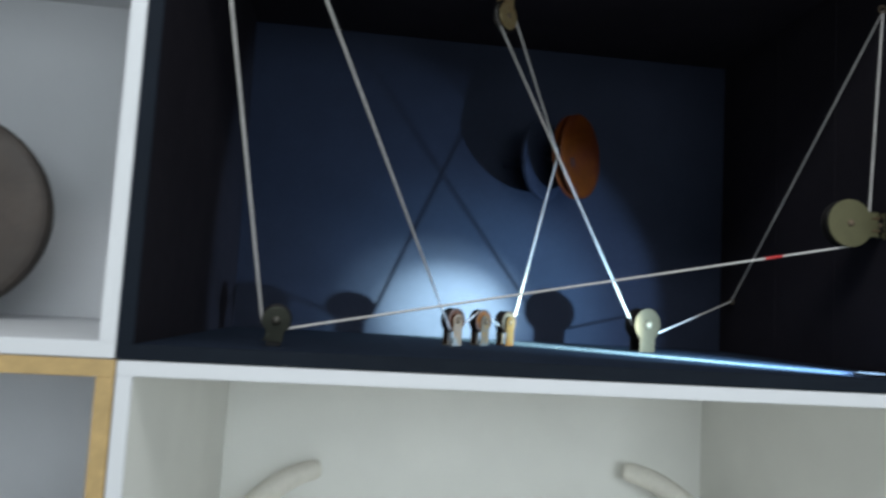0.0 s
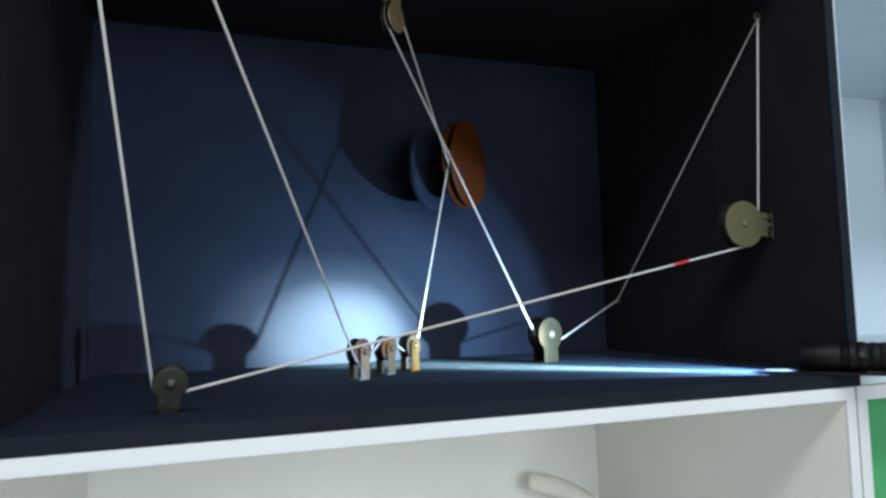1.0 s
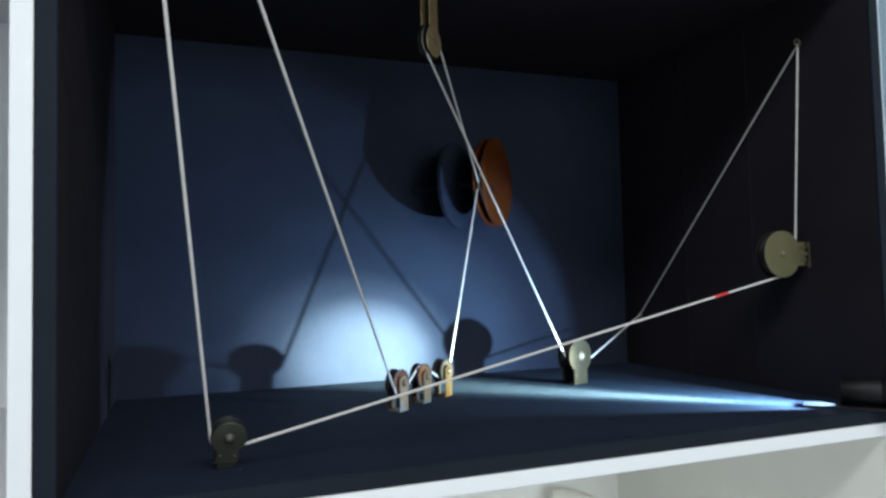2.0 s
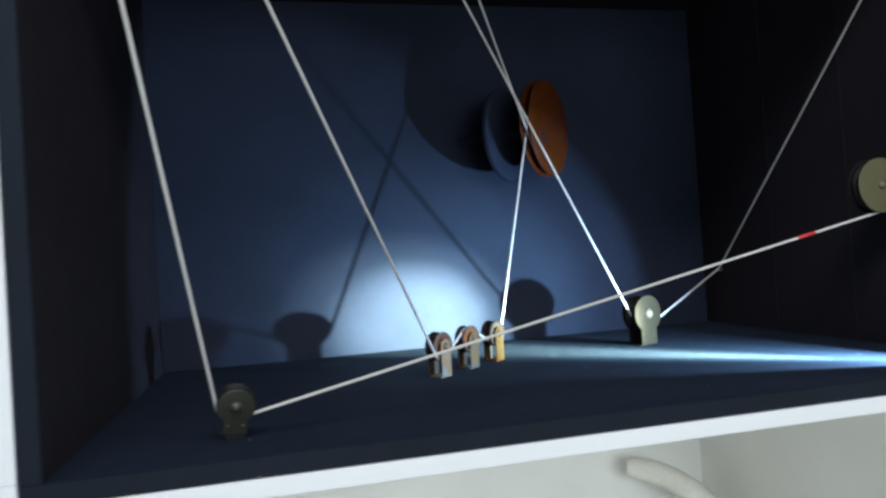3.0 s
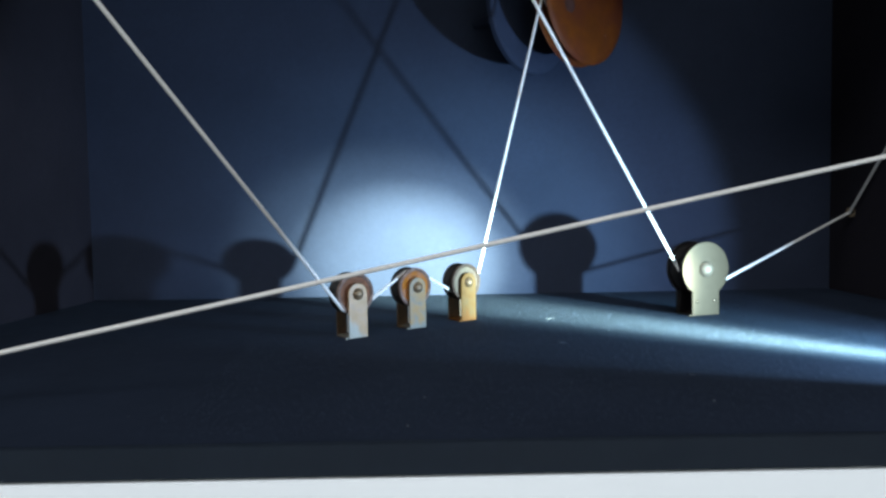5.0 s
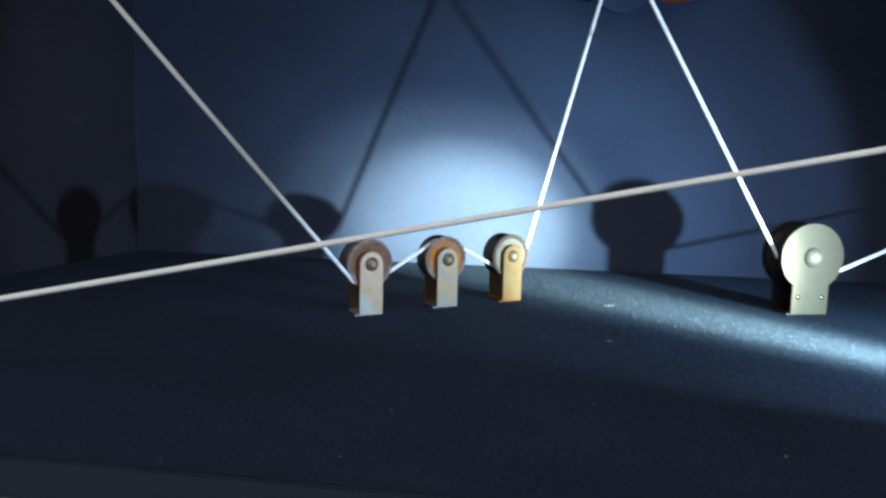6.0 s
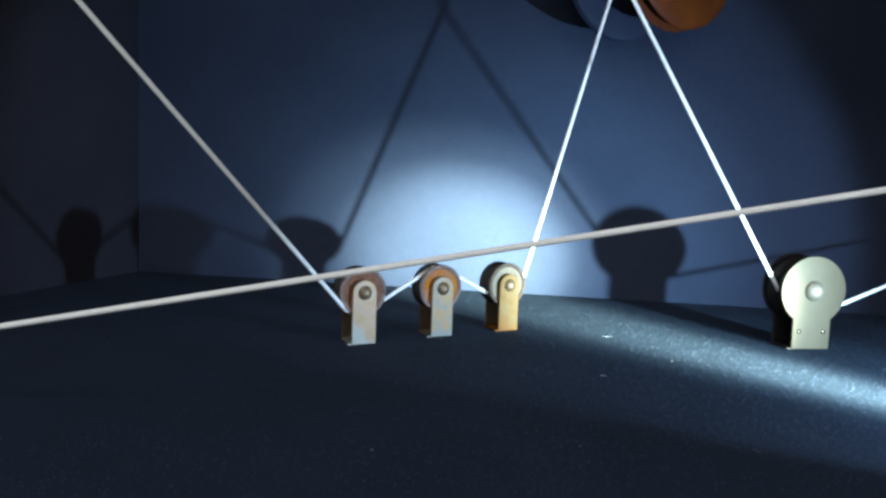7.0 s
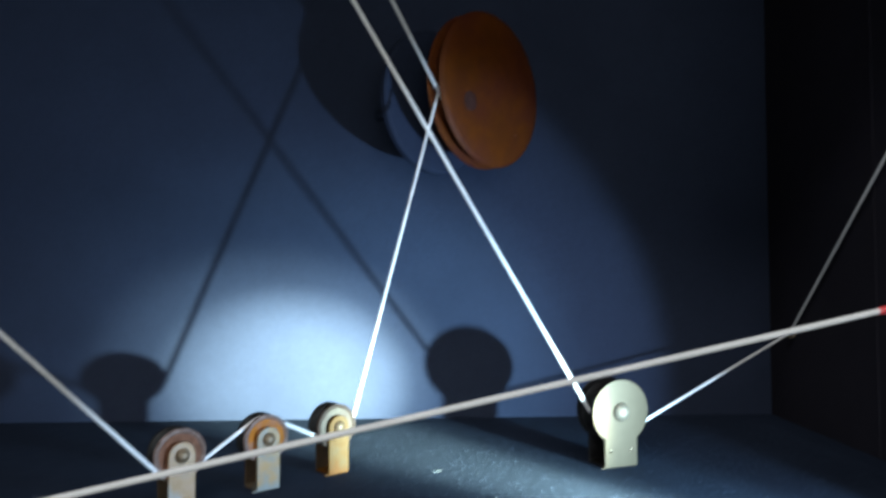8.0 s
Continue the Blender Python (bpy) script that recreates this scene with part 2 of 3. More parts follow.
def empty(name, m, label, category, group="", kind=""):
    ob = new(name)
    ob.matrix_world = m
    ob.empty_display_size = 0.02
    return tagged(ob, label, category, group, kind)


# ---- the room ----
# unseen plain shell, added to close the place and bounce light
def room():
    x0, x1, y0, z0, z1 = -2.2, 3.0, -3.4, -1.0, 1.7
    for name, lo, hi, mat in (
        ("floor", (x0, y0, z0 - 0.1), (x1, 0.9, z0), ROOM_FLOOR),
        ("ceiling", (x0, y0, z1), (x1, 0.9, z1 + 0.1), ROOM),
        ("wall_west", (x0 - 0.1, y0, z0), (x0, 0.9, z1), ROOM),
        ("wall_east", (x1, y0, z0), (x1 + 0.1, 0.9, z1), ROOM),
        ("wall_south", (x0, y0 - 0.1, z0), (x1, y0, z1), ROOM),
        ("wall_north", (x0, 0.8, z0), (x1, 0.9, z1), ROOM),
    ):
        tagged(mesh_object(name, board(bmesh.new(), lo, hi, 0), mat), "plain " + ("vinyl floor" if name == "floor" else "painted plaster surface") + " of the unseen room", "floor" if name == "floor" else "ceiling" if name == "ceiling" else "wall", kind="structure")


room()


def window():
    """An unseen frame added in the south wall, round the fill light."""
    ob = tagged(new("fill_frame_1"), "plain white frame added round the unseen fill light in the rear wall", "window", kind="structure")
    ob.matrix_world = pose(0.7, -3.4, 0.45)
    for name, lo, hi in (("frame", (-1.08, 0, 0.66), (1.08, 0.06, 0.74)), ("sill", (-1.12, 0, -0.74), (1.12, 0.09, -0.66)),
                         ("frame", (-1.08, 0, -0.66), (-1.01, 0.06, 0.66)), ("frame", (1.01, 0, -0.66), (1.08, 0.06, 0.66))):
        part(name, board(bmesh.new(), lo, hi, 0.003), ROOM, ob)


window()

DEPTH = 0.517
EDGE = 0.0142


def box_unit(name, x0, x1, z0, z1, thick, inside, label, edge=None, back=None, depth=DEPTH, skew=0.0, floor_mat=None, first=None, lean=0.0):
    """An open-fronted shelf box of five boards, with edge strips where the edges look different."""
    ob = empty(name, pose(x0, 0, z0), label, "shelf box", "wall of open display boxes")
    w, h, e = x1 - x0, z1 - z0, 0.003 if edge else 0.0
    soft = 0 if edge else 0.0006
    part("floor_board", board(bmesh.new(), (0, e, 0), (w, depth, thick), soft, flare=skew, inset=lean), floor_mat or inside, ob)
    part("top_board", board(bmesh.new(), (0, e, h - thick), (w, depth, h), soft, flare=skew, inset=lean), inside, ob)
    part("side_board", board(bmesh.new(), (0, e, thick), (first or thick, depth, h - thick), soft, skew=lean), inside, ob)
    part("side_board", board(bmesh.new(), (w - thick, e, thick), (w, depth, h - thick), soft, skew=skew), inside, ob)
    part("back_board", board(bmesh.new(), (lean, depth, 0), (w + skew, depth + 0.008, h), 0), back or inside, ob)
    if edge:
        part("edge_strip", board(bmesh.new(), (0, 0, 0), (w, e, thick)), edge, ob)
        part("edge_strip", board(bmesh.new(), (0, 0, h - thick), (w, e, h)), edge, ob)
        part("edge_strip", board(bmesh.new(), (0, 0, thick), (thick, e, h - thick)), edge, ob)
        part("edge_strip", board(bmesh.new(), (w - thick, 0, thick), (w, e, h - thick)), edge, ob)
    return ob


TOP = 0.53
dark_box = box_unit("display_box", 0.0, 0.8505, -EDGE, TOP, EDGE, SHADED_SIDE, "dark navy painted open display box of the pulley exhibit", edge=DARK_EDGE, back=DARK_WALL, skew=0.0216, floor_mat=DARK_FLOOR)
box_unit("shelf_box", 0.002, 0.8420, -0.50, -EDGE - 0.001, 0.0140, CREAM, "white open shelf box with cream inside under the dark box", edge=WHITE)
box_unit("shelf_box", -0.56, -0.001, -EDGE + 0.0005, TOP, 0.0148, WHITE, "white open shelf box holding a brown disc")
box_unit("shelf_box", -0.56, 0.0005, -0.50, -EDGE - 0.0005, 0.0160, WHITE, "white shelf box with oak-coloured front edges", edge=OAK)
box_unit("shelf_box", 0.8514, 1.6, -EDGE + 0.0005, TOP, 0.0148, BLUE_LIT_WHITE, "white open empty shelf box beside the dark box, bluish daylight in its colour", first=0.0016, lean=0.0222)
box_unit("shelf_box", 0.8440, 1.6, -0.50, -EDGE - 0.0005, 0.0155, WHITE, "white-edged shelf box with green inside", back=GREEN, depth=0.09)


# two upright joints on the dark side wall
for y in (0.197, 0.340):
    x = 0.8505 - EDGE + 0.0216 * y / DEPTH
    strip = part("joint_strip", board(bmesh.new(), (x - 0.0008, y - 0.0012, 0.0005), (x + 0.002, y + 0.0012, TOP - EDGE - 0.0005), 0.0003), SHADED_SIDE, dark_box)
    strip.matrix_parent_inverse = dark_box.matrix_world.inverted()


# two chips in the paint of the front edge, pale wood showing
for x, wide in ((0.1492, 0.0016), (0.1604, 0.0007)):
    chip = part("paint_chip", board(bmesh.new(), (x, -0.0004, -0.0138), (x + wide, 0.0010, -0.0130), 0.0002), CHIP, dark_box, "pale chip in the paint")
    chip.matrix_parent_inverse = dark_box.matrix_world.inverted()


# ---- the pulleys ----
def strap_outline(half, top, round_steps=14):
    """A strap that stands on the floor, with a round top about the axle height."""
    pts = [(-half, 0.0), (half, 0.0)]
    return pts + [(half * math.cos(math.pi * k / round_steps), top + half * math.sin(math.pi * k / round_steps)) for k in range(round_steps + 1)]


def keyhole_outline(radius, half, top, steps=36, foot=0.0):
    """A round plate about the axle with a straight neck down to the floor."""
    a = math.asin(half / radius)
    pts = [(-half, foot), (half, foot)]
    for k in range(steps + 1):
        q = -math.pi / 2 + a + (2 * math.pi - 2 * a) * k / steps
        pts.append((radius * math.cos(q), top + radius * math.sin(q)))
    return pts


def dome(bm, x, y, z, r, out, sides=20):
    turn = Matrix.Translation((x, y, z))
    return lathe(bm, [(r, 0), (r * 0.96, -0.22 * out), (r * 0.8, -0.5 * out), (r * 0.5, -0.82 * out), (0, -out)], turn, sides)


def grooved_wheel(bm, z, flange, groove, width):
    """A wheel with a proud rim on each side, a sunk web and a round groove."""
    w = width / 2
    lathe(bm, [(flange * 0.70, -w + 0.0014), (flange * 0.97, -w + 0.0012), (flange * 0.985, -w * 0.66),
               (groove + 0.0006, -w * 0.3), (groove, 0), (groove + 0.0006, w * 0.3), (flange, w * 0.66), (flange, w), (flange * 0.80, w), (flange * 0.70, w - 0.0014)],
          Matrix.Translation((0, 0, z)), 48)
    return bm


def rim_ring(bm, z, flange, width):
    """The bright ring on the wheel's front."""
    w = width / 2
    lathe(bm, [(flange * 0.81, -w + 0.0012), (flange * 0.84, -w + 0.0005), (flange * 0.88, -w), (flange * 0.97, -w), (flange, -w + 0.0005), (flange, -w * 0.70), (flange * 0.985, -w * 0.66)],
          Matrix.Translation((0, 0, z)), 48)
    return bm


def pulley(at, heading, axle, flange, groove, width, outline, metal, wheel_mat, label, thick=0.0012, rivet=0.0036, back_mat=None, tilt=None, dimples=(), web_mat=None, rivet_mat=None):
    """A pulley block: two plates on a base, a grooved wheel and a domed axle. Local x runs along the wheel, y away from the front."""
    ob = empty("pulley_block", tilt or pose(*at, 0, 0, heading), label, "pulley", "pulleys of the cord")
    w = width / 2
    half = outline[1][0]
    part("front_plate", plate(bmesh.new(), outline, -w - thick, -w), metal, ob)
    part("back_plate", plate(bmesh.new(), outline, w, w + thick), back_mat or metal, ob)
    part("base", board(bmesh.new(), (-half, -w, 0), (half, w, 0.0016), 0.0003), metal, ob)
    foot = bmesh.new()
    board(foot, (-half - 0.0028, -w - 0.0010, 0), (half if flange > 0.02 else -half + 0.0012, -w + 0.0016, 0.0010), 0.0003)
    part("foot_tab", foot, metal, ob)
    turning = part("wheel", grooved_wheel(bmesh.new(), axle, flange, groove, width - 0.003), WHEEL_DARK, ob, smooth=True)
    part("rim", rim_ring(bmesh.new(), axle, flange, width - 0.003), wheel_mat, turning, smooth=True)
    sunk = (width - 0.003) / 2 - 0.0014
    part("web", lathe(bmesh.new(), [(0, -sunk), (flange * 0.45, -sunk - 0.0006), (flange * 0.60, -sunk - 0.0003), (flange * 0.82, -sunk - 0.0004), (flange * 0.82, -sunk + 0.0002), (flange * 0.70, -sunk + 0.0002), (flange * 0.70, sunk), (0, sunk)], Matrix.Translation((0, 0, axle)), 32), web_mat or wheel_mat, turning, smooth=True)
    part("axle_rivet", dome(bmesh.new(), 0, -w - thick, axle, rivet, rivet * 0.75), rivet_mat or RIVET, ob, "domed steel rivet", smooth=True)
    for x, z in dimples:
        part("small_rivet", dome(bmesh.new(), x, -w - thick, z, 0.0016, 0.0007, 12), metal, ob, smooth=True)
    return ob


SMALL = dict(axle=0.0335, flange=0.0160, groove=0.0112, width=0.0170, outline=strap_outline(0.0083, 0.0335), rivet=0.0046)
row_turn = 38.0
P_ONE, P_TWO, P_THREE = Vector((0.3413, 0.2530, 0.0335)), Vector((0.3854, 0.2935, 0.0335)), Vector((0.4286, 0.3300, 0.0335))
for where, metal, rim, web, text in (
    (P_ONE, ZINC_BROWN, WHEEL_STEEL, RUST_PINK, "small zinc pulley block with brown rust on the dark floor"),
    (P_TWO, ZINC_ORANGE, WHEEL_STEEL, RUST_ORANGE, "small grey pulley block with orange rust patches on the dark floor"),
    (P_THREE, ZINC_YELLOW, DIMMED_STEEL, SHADED_RUST, "small yellow zinc pulley block on the dark floor"),
):
    pulley((where.x, where.y, 0), row_turn, metal=metal, wheel_mat=rim, web_mat=web, rivet_mat=DULL_RIVET, back_mat=SHADED_STRAP, label=text, **SMALL)
N_AT = Vector((0.6398, 0.3395, 0.0408))
# its back plate is near-black, the unlit rear put into the colour
pulley((N_AT.x, N_AT.y, 0), 17.5, axle=0.0408, flange=0.0225, groove=0.0190, width=0.0210, outline=keyhole_outline(0.0242, 0.0142, 0.0408), rivet=0.0072,
       metal=NICKEL, wheel_mat=WHEEL_DARK, back_mat=WHEEL_DARK, label="nickel-plated pulley block with round cheek plates on the dark floor", dimples=((-0.0092, 0.0125), (0.0092, 0.0125)))
# the low one leans forward on its swivel, pulled by the cord
LOW_AT, LOW_FOOT = Vector((0.1338, 0.0600, 0.0280)), Vector((0.1316, 0.0658, 0.0068))
LOW_UP = (LOW_AT - LOW_FOOT).normalized()
LOW_ACROSS = (Vector((1, 0.05, 0)) - LOW_UP * LOW_UP.dot(Vector((1, 0.05, 0)))).normalized()
LOW_REAR = LOW_UP.cross(LOW_ACROSS)
LOW_REACH = (LOW_AT - LOW_FOOT).length
low = pulley(None, 0, axle=LOW_REACH, flange=0.0150, groove=0.0115, width=0.0105, outline=keyhole_outline(0.0144, 0.0092, LOW_REACH), rivet=0.0047,
             metal=DIM_NICKEL, wheel_mat=WHEEL_DARK, rivet_mat=LOW_RIVET, label="low nickel pulley block with dim light in its colour, leaning forward near the front edge",
             dimples=((-0.0058, 0.0060), (0.0058, 0.0060)),
             tilt=Matrix.Translation(LOW_FOOT) @ Matrix((LOW_ACROSS, LOW_REAR, LOW_UP)).transposed().to_4x4())
swivel = part("swivel", board(bmesh.new(), (-0.0078, -0.0062, 0), (0.0078, 0.0065, 0.0078), 0.0010), ANODISED, low)
swivel.matrix_parent_inverse = low.matrix_world.inverted()
swivel.matrix_world = pose(LOW_FOOT.x, LOW_FOOT.y + 0.001, 0, 0, 0, 4)
# on the side wall, its neck turned to the wall
SIDE_AT = Vector((0.7952, 0.1063, 0.1773))
# back plate near-black too: shade behind the cheek, put into the colour
side = pulley(None, 0, axle=0.0452, flange=0.0265, groove=0.0240, width=0.0125, outline=keyhole_outline(0.0290, 0.0150, 0.0452, foot=0.0090), rivet=0.0045,
              metal=LIT_NICKEL, wheel_mat=WHEEL_DARK, back_mat=WHEEL_DARK, label="nickel pulley block screwed to the dark side wall, its light put into the colour", dimples=((-0.0095, 0.0150), (0.0095, 0.0150)),
              tilt=Matrix.Translation(SIDE_AT + Vector((0.0452, 0, 0))) @ pose(0, 0, 0, 0, -90, 0))
block = part("mounting_block", board(bmesh.new(), (-0.0100, -0.0062, 0), (0.0100, 0.0062, 0.0165), 0.0012), WHEEL_DARK, side)
for z in (-0.0076, 0.0076):
    part("bolt", lathe(bmesh.new(), [(0, 0), (0.0018, 0), (0.0018, 0.010), (0, 0.010)], pose(z, -0.0068, 0.0075, 90, 0, 0), 12), DULL_RIVET, block, "small dull bolt", smooth=True)
part("screw", lathe(bmesh.new(), [(0, 0), (0.0026, 0), (0.0022, 0.0014), (0, 0.0020)], pose(0, -0.0062, 0.0060, 180, 0, 0), 14), RIVET, block, "bright screw head", smooth=True)
# hanging from the top board
HANG_AT, HANG_TURN = Vector((0.3890, 0.2430, 0.450)), 42.0
pulley(None, 0, axle=TOP - EDGE - HANG_AT.z, flange=0.0222, groove=0.0192, width=0.0105, outline=keyhole_outline(0.0190, 0.0105, TOP - EDGE - HANG_AT.z), rivet=0.0042,
       metal=BRASS, wheel_mat=WHEEL_DARK, label="tarnished brass pulley block hanging from the top board",
       tilt=Matrix.Translation((HANG_AT.x, HANG_AT.y, TOP - EDGE)) @ pose(0, 0, 0, 0, 180, HANG_TURN))


# ---- the orange wheel on the back wall ----
ORANGE_AT = Vector((0.548, 0.4220, 0.305))
ORANGE_TURN = 45.0


def orange_wheel():
    ob = empty("large_pulley", Matrix.Translation(ORANGE_AT) @ pose(0, 0, 0, 0, 0, ORANGE_TURN), "large orange enamelled pulley wheel on a wall axle", "pulley", "pulleys of the cord")
    R = 0.068
    face = part("front_disc", lathe(bmesh.new(), [(0, -0.017), (0.050, -0.0168), (0.063, -0.0158), (R - 0.0008, -0.0142), (R, -0.0130), (R - 0.0008, -0.0118), (0.060, -0.0105), (0.046, -0.0075), (0, -0.0075)], sides=64), ORANGE, ob, smooth=True)
    part("rear_disc", lathe(bmesh.new(), [(0, -0.0035), (0.046, -0.0035), (0.062, -0.0020), (R - 0.001, -0.0010), (R, 0.0003), (R - 0.0008, 0.0017), (0.062, 0.0050), (0, 0.0070)], sides=64), ORANGE, ob, smooth=True)
    part("core", lathe(bmesh.new(), [(0.0535, -0.0085), (0.0525, -0.0060), (0.0535, -0.0036)], sides=64), WHEEL_DARK, ob, smooth=True)
    # thin off-centre disc that stands for a worn grey smudge
    part("worn_patch", lathe(bmesh.new(), [(0.0095, -0.0160), (0.0092, -0.0172), (0.007, -0.0178), (0, -0.018)], Matrix.Translation((-0.033, 0.0006, -0.016)), 24), PATCH_GREY, face, "dull grey worn patch, off-centre, built as a thin disc", smooth=True)
    part("backing_disc", lathe(bmesh.new(), [(0, 0.051), (0.065, 0.051), (0.067, 0.053), (0.067, 0.058), (0.065, 0.060), (0, 0.060)], sides=64), BACKING, ob, "dark navy backing disc", smooth=True)
    reach = (DEPTH - ORANGE_AT.y) / math.cos(radians(ORANGE_TURN)) - 0.002
    part("axle", lathe(bmesh.new(), [(0.006, 0.0068), (0.006, reach)], sides=20), DARK_WALL, ob, smooth=True)


orange_wheel()


# ---- the cord ----
def wheel(centre, heading, radius, sense):
    """A wheel for the cord: sense 1 runs anticlockwise as seen from the front."""
    return Vector(centre), Vector((math.cos(radians(heading)), math.sin(radians(heading)), 0)), Vector((0, 0, 1)), radius, sense


def cord_points(stops):
    """Points and wheels in order; straight between them, round arcs on the wheels."""
    ends = [[s if isinstance(s, Vector) else s[0]] * 2 for s in stops]
    spans = [None] * len(stops)
    for _ in range(6):
        for k, s in enumerate(stops):
            if isinstance(s, Vector):
                continue
            c, u, v, r, sense = s
            got = []
            for other, sign in ((ends[k - 1][1], 1), (ends[(k + 1) % len(stops)][0], -1)):
                d = other - c
                a, b = d.dot(u), d.dot(v)
                far = max(math.hypot(a, b), r * 1.01)
                got.append(math.atan2(b, a) + sign * sense * math.acos(r / far))
            into, out = got
            while (out - into) * sense < 0:
                out += 2 * math.pi * sense
            spans[k] = (into, out)
            ends[k] = [c + r * (math.cos(q) * u + math.sin(q) * v) for q in (into, out)]
    pts = []
    for k, s in enumerate(stops):
        if isinstance(s, Vector):
            pts.append(s.copy())
            continue
        c, u, v, r, sense = s
        into, out = spans[k]
        steps = max(4, int(abs(out - into) / 0.12))
        for j in range(steps + 1):
            q = into + (out - into) * j / steps
            pts.append(c + r * (math.cos(q) * u + math.sin(q) * v))
    return pts


CORD_R = 0.0013
EYE_LOW, EYE_ROW = Vector((0.0688, -0.1830, 0.508)), Vector((0.0691, -0.1768, 0.508))
HOOK = Vector((0.8360, 0.0987, 0.4441))
BEND = Vector((0.8502, 0.4656, 0.0875))
ROUTE = [
    EYE_ROW,
    EYE_LOW,
    wheel((0.1314, 0.0600, 0.0285), 4, 0.0122, 1),
    wheel(SIDE_AT + Vector((0.002, 0, 0)), 2, 0.0258 + CORD_R, 1),
    HOOK,
    BEND,
    wheel(N_AT + Vector((0.0044, 0.0030, 0)), 17.5, 0.0190 + CORD_R, -1),
    wheel(HANG_AT + Vector((0.0012, 0, 0)), HANG_TURN, 0.0192 + CORD_R, -1),
    wheel(ORANGE_AT + 0.006 * Vector((math.sin(radians(ORANGE_TURN)), -math.cos(radians(ORANGE_TURN)), 0)), ORANGE_TURN, 0.0525 + CORD_R, 1),
    wheel(P_THREE + Vector((0.0026, 0.0018, 0)), row_turn, 0.0118 + CORD_R, -1),
    wheel(P_TWO, row_turn, 0.0122 + CORD_R, 1),
    wheel(P_ONE + Vector((0.0012, -0.0060, 0)), row_turn, 0.0125 + CORD_R, -1),
]


def divided(pts, step=0.004):
    out = []
    for a, b in zip(pts, pts[1:] + pts[:1]):
        n = max(1, int((b - a).length / step))
        out += [a.lerp(b, j / n) for j in range(n)]
    return out


def cord():
    a = cord_points(ROUTE)
    fine = divided(a)
    ob = mesh_object("cord", tube(bmesh.new(), fine, CORD_R, 8, closed=True), CORD, smooth=True)
    tagged(ob, "white cotton cord threaded round all the pulleys", "cord")
    # red tape on the long low run
    run = [(p, q) for p, q in zip(a, a[1:]) if (q - p).length > 0.4 and abs(q.z - p.z) < 0.25][0]
    way = (run[1] - run[0]).normalized()
    mid = run[0] + way * ((0.697 - run[0].x) / way.x)
    tape = tube(bmesh.new(), [mid + way * d for d in (-0.0115, -0.011, 0, 0.011, 0.0115)], [CORD_R, CORD_R + 0.0004, CORD_R + 0.0005, CORD_R + 0.0004, CORD_R], 12)
    part("tape_mark", tape, RED, ob, "red tape wrapped round the cord", smooth=True)


cord()


def screw_eye(at, way, label):
    """A small steel screw eye: a ring on a short shank; way points from the ring to the board."""
    ob = empty("screw_eye", Matrix.Translation(at), label, "hook", "screw eyes of the cord")
    way = Vector(way).normalized()
    side = way.cross(Vector((0, 1, 0))).normalized() if abs(way.y) < 0.9 else Vector((1, 0, 0))
    r = 0.0042
    ring = tube(bmesh.new(), [r * (math.cos(q) * way + math.sin(q) * side) for q in (2 * math.pi * k / 24 for k in range(24))], 0.0011, 8, closed=True)
    part("ring", ring, RIVET, ob, smooth=True)
    part("shank", tube(bmesh.new(), [way * r, way * 0.0125], 0.0012), RIVET, ob, smooth=True)


screw_eye(HOOK + Vector((-0.001, 0, 0.003)), (1, 0, 0), "bright steel screw eye in the dark side wall")
screw_eye(BEND + Vector((0.001, 0, 0)), (1, 0, 0), "small steel screw eye low on the dark side wall")


